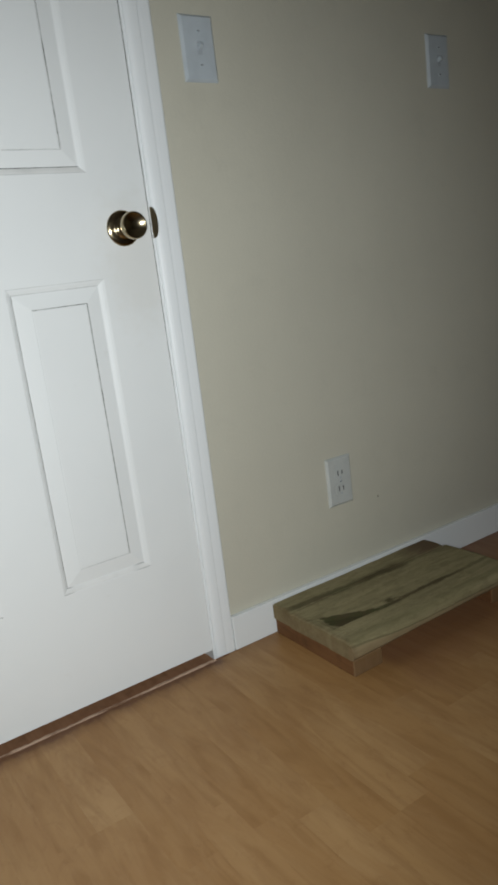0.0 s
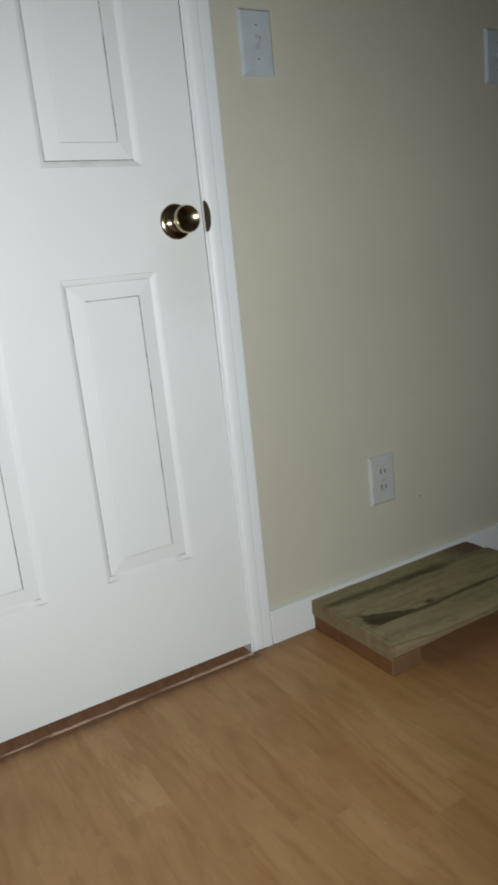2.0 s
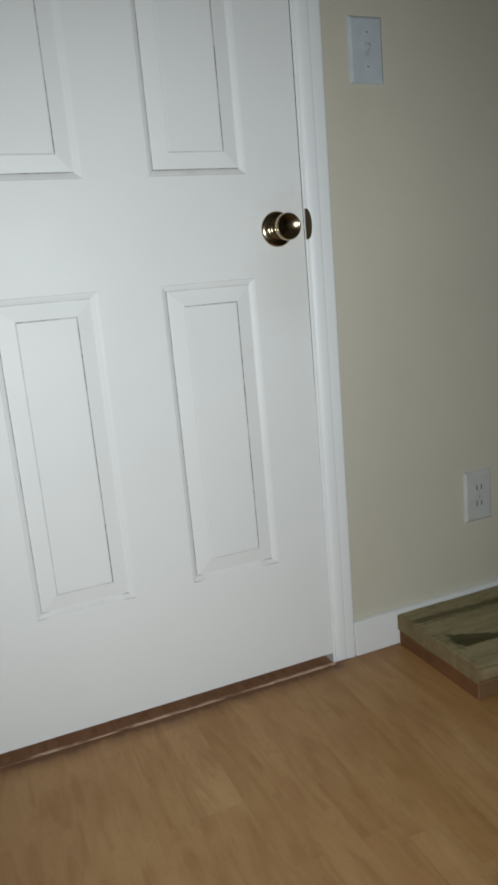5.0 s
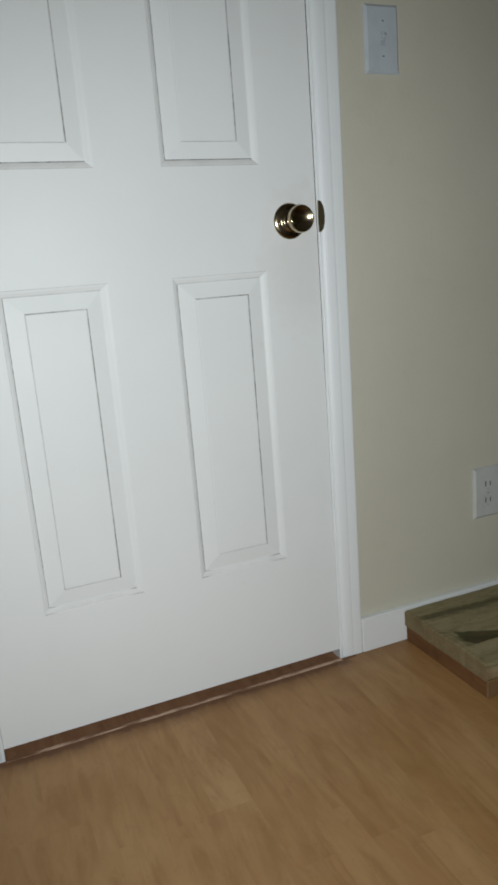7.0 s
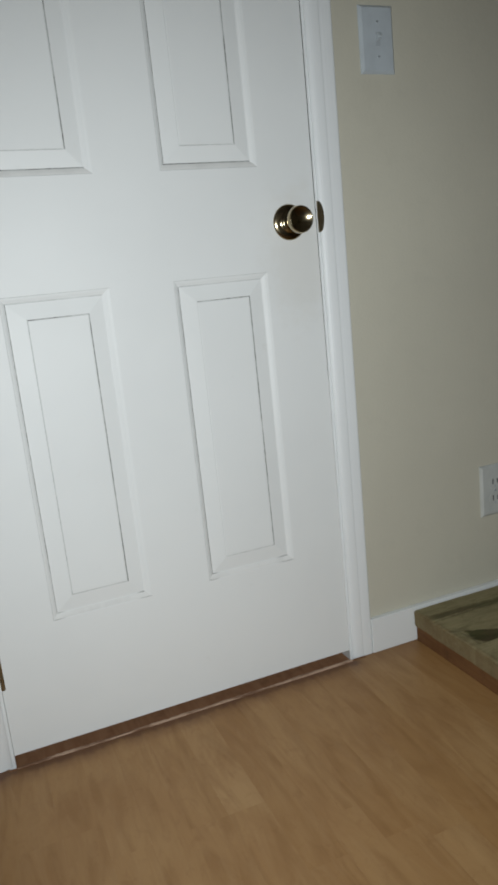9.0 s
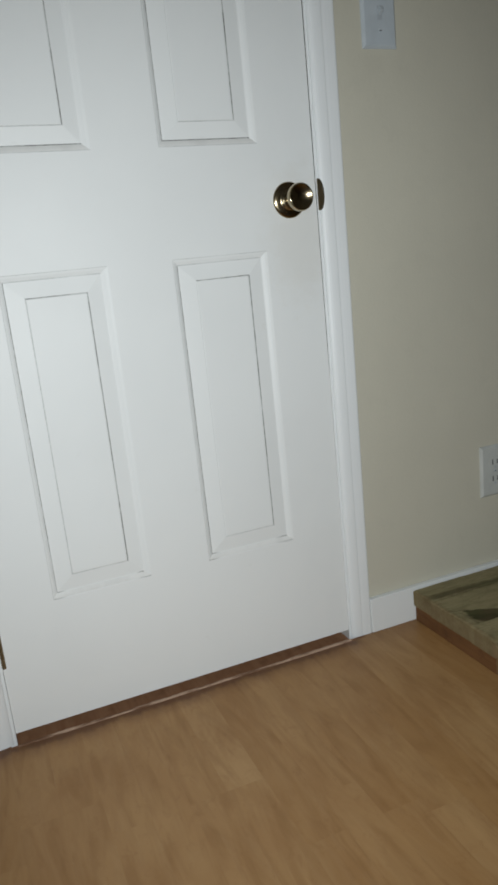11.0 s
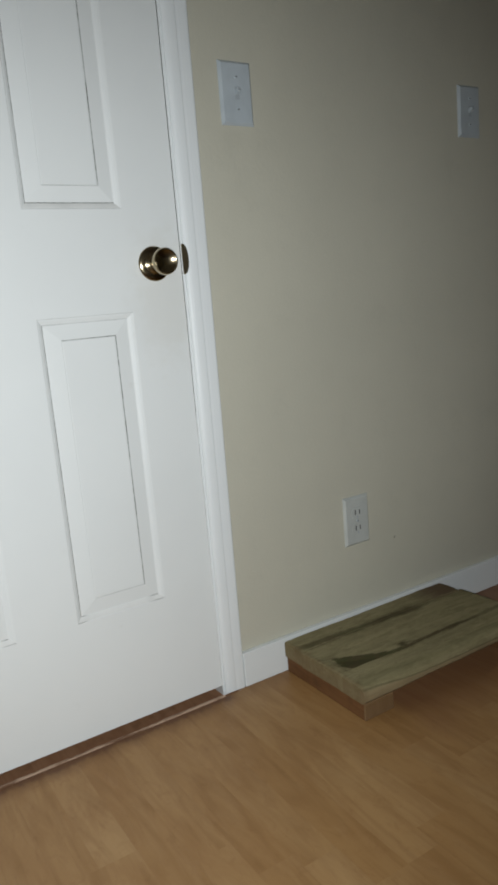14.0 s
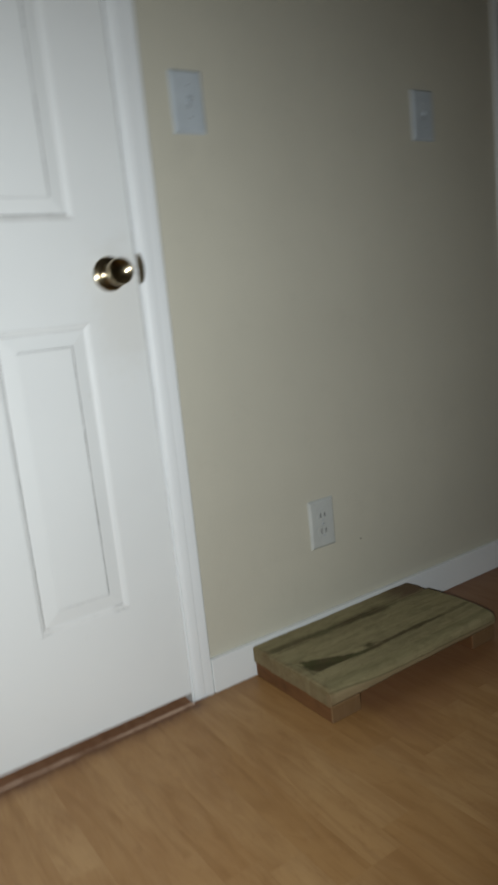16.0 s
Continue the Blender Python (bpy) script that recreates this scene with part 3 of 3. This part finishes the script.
def power_outlet(x, z):
    thing = tagged(new("power_outlet"), "white duplex power outlet low on the beige wall", "power outlet")
    part("cover_plate", wall_plate(0.076, 0.120, 0.0066), M_OUTLET, thing)
    for dz in (-0.0195, 0.0195):
        bm = bmesh.new()
        pts = [(0.0172 * math.cos(a), max(-0.0142, min(0.0142, 0.0172 * math.sin(a)))) for a in (2 * math.pi * k / 32 for k in range(32))]
        near = [bm.verts.new((px, -0.0074, dz + pz)) for px, pz in pts]
        rear = [bm.verts.new((px, -0.0050, dz + pz)) for px, pz in pts]
        for k in range(32):
            bm.faces.new((near[k], near[(k + 1) % 32], rear[(k + 1) % 32], rear[k]))
        bm.faces.new(near), bm.faces.new(rear)
        face = part("receptacle", bm, M_OUTLET, thing)
        for sx, sh in ((-0.0064, 0.0062), (0.0064, 0.0054)):
            part("slot", block(sx - 0.0016, sx + 0.0016, -0.0079, -0.0073, dz + 0.002 - sh, dz + 0.002 + sh), M_SLOT, face, "dark blade slot")
        hole = bmesh.new()
        bmesh.ops.create_cone(hole, cap_ends=True, segments=14, radius1=0.0026, radius2=0.0026, depth=0.0006)
        bmesh.ops.rotate(hole, cent=(0, 0, 0), matrix=Matrix.Rotation(math.pi / 2, 3, "X"), verts=hole.verts)
        bmesh.ops.translate(hole, vec=(0, -0.0076, dz - 0.0095), verts=hole.verts)
        part("ground_hole", hole, M_SHALLOW, face, "grey ground hole")
    screw(thing, 0, 0, -0.0072)
    thing.location = (x, -0.0004, z)
    return thing


light_switch(0.1525, 1.2420, "white toggle light switch plate beside the door casing")
light_switch(0.8270, 1.2495, "white toggle light switch plate alone on the wall")
power_outlet(0.3965, 0.3020)

nail = bmesh.new()
bmesh.ops.create_cone(nail, cap_ends=True, segments=14, radius1=0.0026, radius2=0.0019, depth=0.002)
bmesh.ops.rotate(nail, cent=(0, 0, 0), matrix=Matrix.Rotation(math.pi / 2, 3, "X"), verts=nail.verts)
nail = tagged(part("nail", nail, M_NAIL), "small dull nail head in the beige wall", "nail")
nail.location = (0.5180, -0.0008, 0.2290)


# ---- the wooden step ----
def deck_board(x0, x1, y0, y1, z0, z1, seed, sink=None, nose=0.003):
    """A rough-sawn board along x, lofted from rings: uneven edges and ends, its front arris rounded by nose."""
    r = random.Random(seed)
    nx, ny, arc = 110, 30, 6
    bm = bmesh.new()
    wave = [r.uniform(0, 6.28) for _ in range(6)]

    def edge(t, k):
        return 0.0006 * math.sin(7 * t + wave[k]) + 0.0005 * math.sin(19 * t + wave[k + 1]) + 0.0003 * math.sin(51 * t + wave[k + 2])

    drop = min(nose * 0.75, (z1 - z0) * 0.6)
    loops = []
    for i in range(nx + 1):
        u = i / nx
        back, fore = y0 + edge(u, 0), y1 + edge(u, 3)
        worn = max(0, 1 - i) + max(0, i - nx + 1)
        profile = [(back - 0.0016, z0), (back, z0 + 0.0016), (back, z1 - 0.0018)]
        profile += [(back - 0.0012 + (fore + nose - back + 0.0012) * j / ny, z1) for j in range(ny + 1)]
        profile += [(fore + nose * (1 - math.sin(a)), z1 - drop * (1 - math.cos(a))) for a in (math.pi / 2 * k / arc for k in range(1, arc + 1))]
        profile += [(fore + nose * 0.05, z0 + (z1 - drop - z0) * 0.35), (fore + nose * 0.28 + 0.001, z0)]
        ring = []
        for y, z in profile:
            v = (y - y0) / (y1 - y0)
            x = x0 + (x1 - x0) * u + (1 - u) * 0.0016 * math.sin(2.6 * v + wave[4]) + u * 0.003 * math.sin(3.1 * v + wave[5])
            if z > z0 + 0.006:
                z += 0.0012 * noise.noise((x * 9, y * 30, seed)) - 0.0018 * worn
                if sink:
                    z -= sink(x, y)
            ring.append(bm.verts.new((x, y, z)))
        loops.append(ring)
    for a, b in zip(loops, loops[1:]):
        for k in range(len(a)):
            j = (k + 1) % len(a)
            bm.faces.new((a[k], a[j], b[j], b[k]))
    bm.faces.new(loops[0]), bm.faces.new(loops[-1])
    return bm


def bark_wedge(x, y):
    """How deep the hollow beside the second joint is."""
    upper = -0.1185 - 0.475 * x
    inside = max(0.0, min(1.0, min(upper - y, x - 0.016, y + 0.215) / 0.018))
    return 0.0045 * inside * inside * (3 - 2 * inside)


step = tagged(new("wooden_step"), "low mould-streaked treated wood step on the floor against the baseboard", "wooden step")
step.location = (0.1545, -0.0155, 0.0)
part("deck_board", deck_board(0.001, 0.500, -0.001, -0.0640, 0.0375, 0.0735, 3), M_DECK, step)
part("deck_board", deck_board(0.000, 0.510, -0.0646, -0.1950, 0.0375, 0.0730, 5, bark_wedge), M_DECK, step, "green-grey board with a bark-edged hollow")
part("deck_board", deck_board(-0.001, 0.508, -0.1956, -0.273, 0.0375, 0.0735, 8, nose=0.022), M_DECK, step, "green-grey board with a rounded, rubbed front edge")
part("runner", block(0.002, 0.080, -0.268, -0.002, 0.0008, 0.0372, 0.002, 1), M_RUNNER, step, "red-brown wooden runner")
part("runner", block(0.430, 0.510, -0.266, -0.002, 0.0008, 0.0372, 0.002, 1), M_RUNNER, step, "red-brown wooden runner")


# ---- the floor: laminate strips along y ----
floor = setting("floor", block(ROOM["x0"], ROOM["x1"], ROOM["y0"], 0.60, -0.06, -0.0085), M_SADDLE, "oak-print laminate floor with strips running towards the wall")
WIDE, START = 0.0627, 0.0878
rng = random.Random(12)
meshes = {}


def strip_mesh(length):
    """A strip with eased edges, its near end at the origin; alike lengths share one mesh."""
    if length not in meshes:
        bm = block(0.00002, WIDE - 0.00002, -length + 0.00002, -0.00002, -0.008, 0.0)
        me = bpy.data.meshes.new("strip")
        bm.to_mesh(me)
        bm.free()
        me.materials.append(M_STRIP)
        meshes[length] = me
    return meshes[length]


# strips 2 to 8: their tones put the lamp's uneven light into the colour
KNOWN = {-8: [(0.30, 1.0), (0.42, 0.62)], -7: [(0.46, 0.22), (0.46, 0.45)], -5: [(0.46, 0.26), (0.38, 0.5)], -4: [(0.49, 0.45), (0.46, 0.92)], -3: [(0.58, 0.20), (0.40, 0.55)],
         -2: [(0.58, 0.62), (0.40, 0.35)], -1: [(0.54, 0.82), (0.40, 0.32)], 0: [(0.30, 0.26), (0.46, 0.32), (0.46, 0.7)], 1: [(0.38, 0.2), (0.46, 0.75)],
         2: [(0.46, 0.28), (0.46, 0.8)], 3: [(0.46, 0.28), (0.46, 0.8)], 4: [(0.38, 0.25), (0.46, 0.7), (0.46, 0.8)], 5: [(0.46, 0.28), (0.46, 0.8)],
         6: [(0.38, 0.2), (0.46, 0.7)], 7: [(0.46, 0.25), (0.46, 0.8)], 8: [(0.46, 0.2), (0.46, 0.7)]}
far_bm = bmesh.new()
first = math.floor((ROOM["x0"] - START) / WIDE)
last = math.ceil((ROOM["x1"] - START) / WIDE)
for k in range(first, last):
    x = START + WIDE * k
    y = -0.0172 if HINGE_X - 0.012 < x + WIDE and x < 0.02 else -0.0120
    queue = list(KNOWN.get(k, []))
    if not queue:
        queue = [(rng.choice((0.14, 0.22, 0.30, 0.38, 0.46)), 0.32 + 0.30 * rng.random())]
    while y > ROOM["y0"]:
        # paler from strip 0 on, to make up for the lamp's fall-off
        length, tone = queue.pop(0) if queue else (rng.choice((0.30, 0.38, 0.46)), (0.55 if k >= 0 else 0.32) + 0.30 * rng.random())
        length = min(length, round(y - ROOM["y0"], 3))
        if length < 0.01:
            break
        lo, hi = max(x, ROOM["x0"]), min(x + WIDE, ROOM["x1"])
        if -1.3 < x < 1.35 and y > -1.2:
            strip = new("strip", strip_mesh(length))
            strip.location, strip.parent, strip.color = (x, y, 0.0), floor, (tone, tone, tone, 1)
        elif hi - lo > 0.004:
            piece = [far_bm.verts.new((px, py, pz)) for pz in (0.0, -0.008) for px, py in ((lo, y), (hi, y), (hi, y - length), (lo, y - length))]
            for f in ((0, 1, 2, 3), (0, 1, 5, 4), (1, 2, 6, 5), (2, 3, 7, 6), (3, 0, 4, 7)):
                far_bm.faces.new([piece[i] for i in f])
        y -= length
tagged(part("far_strips", far_bm, M_STRIPS, floor), kind="stuff")
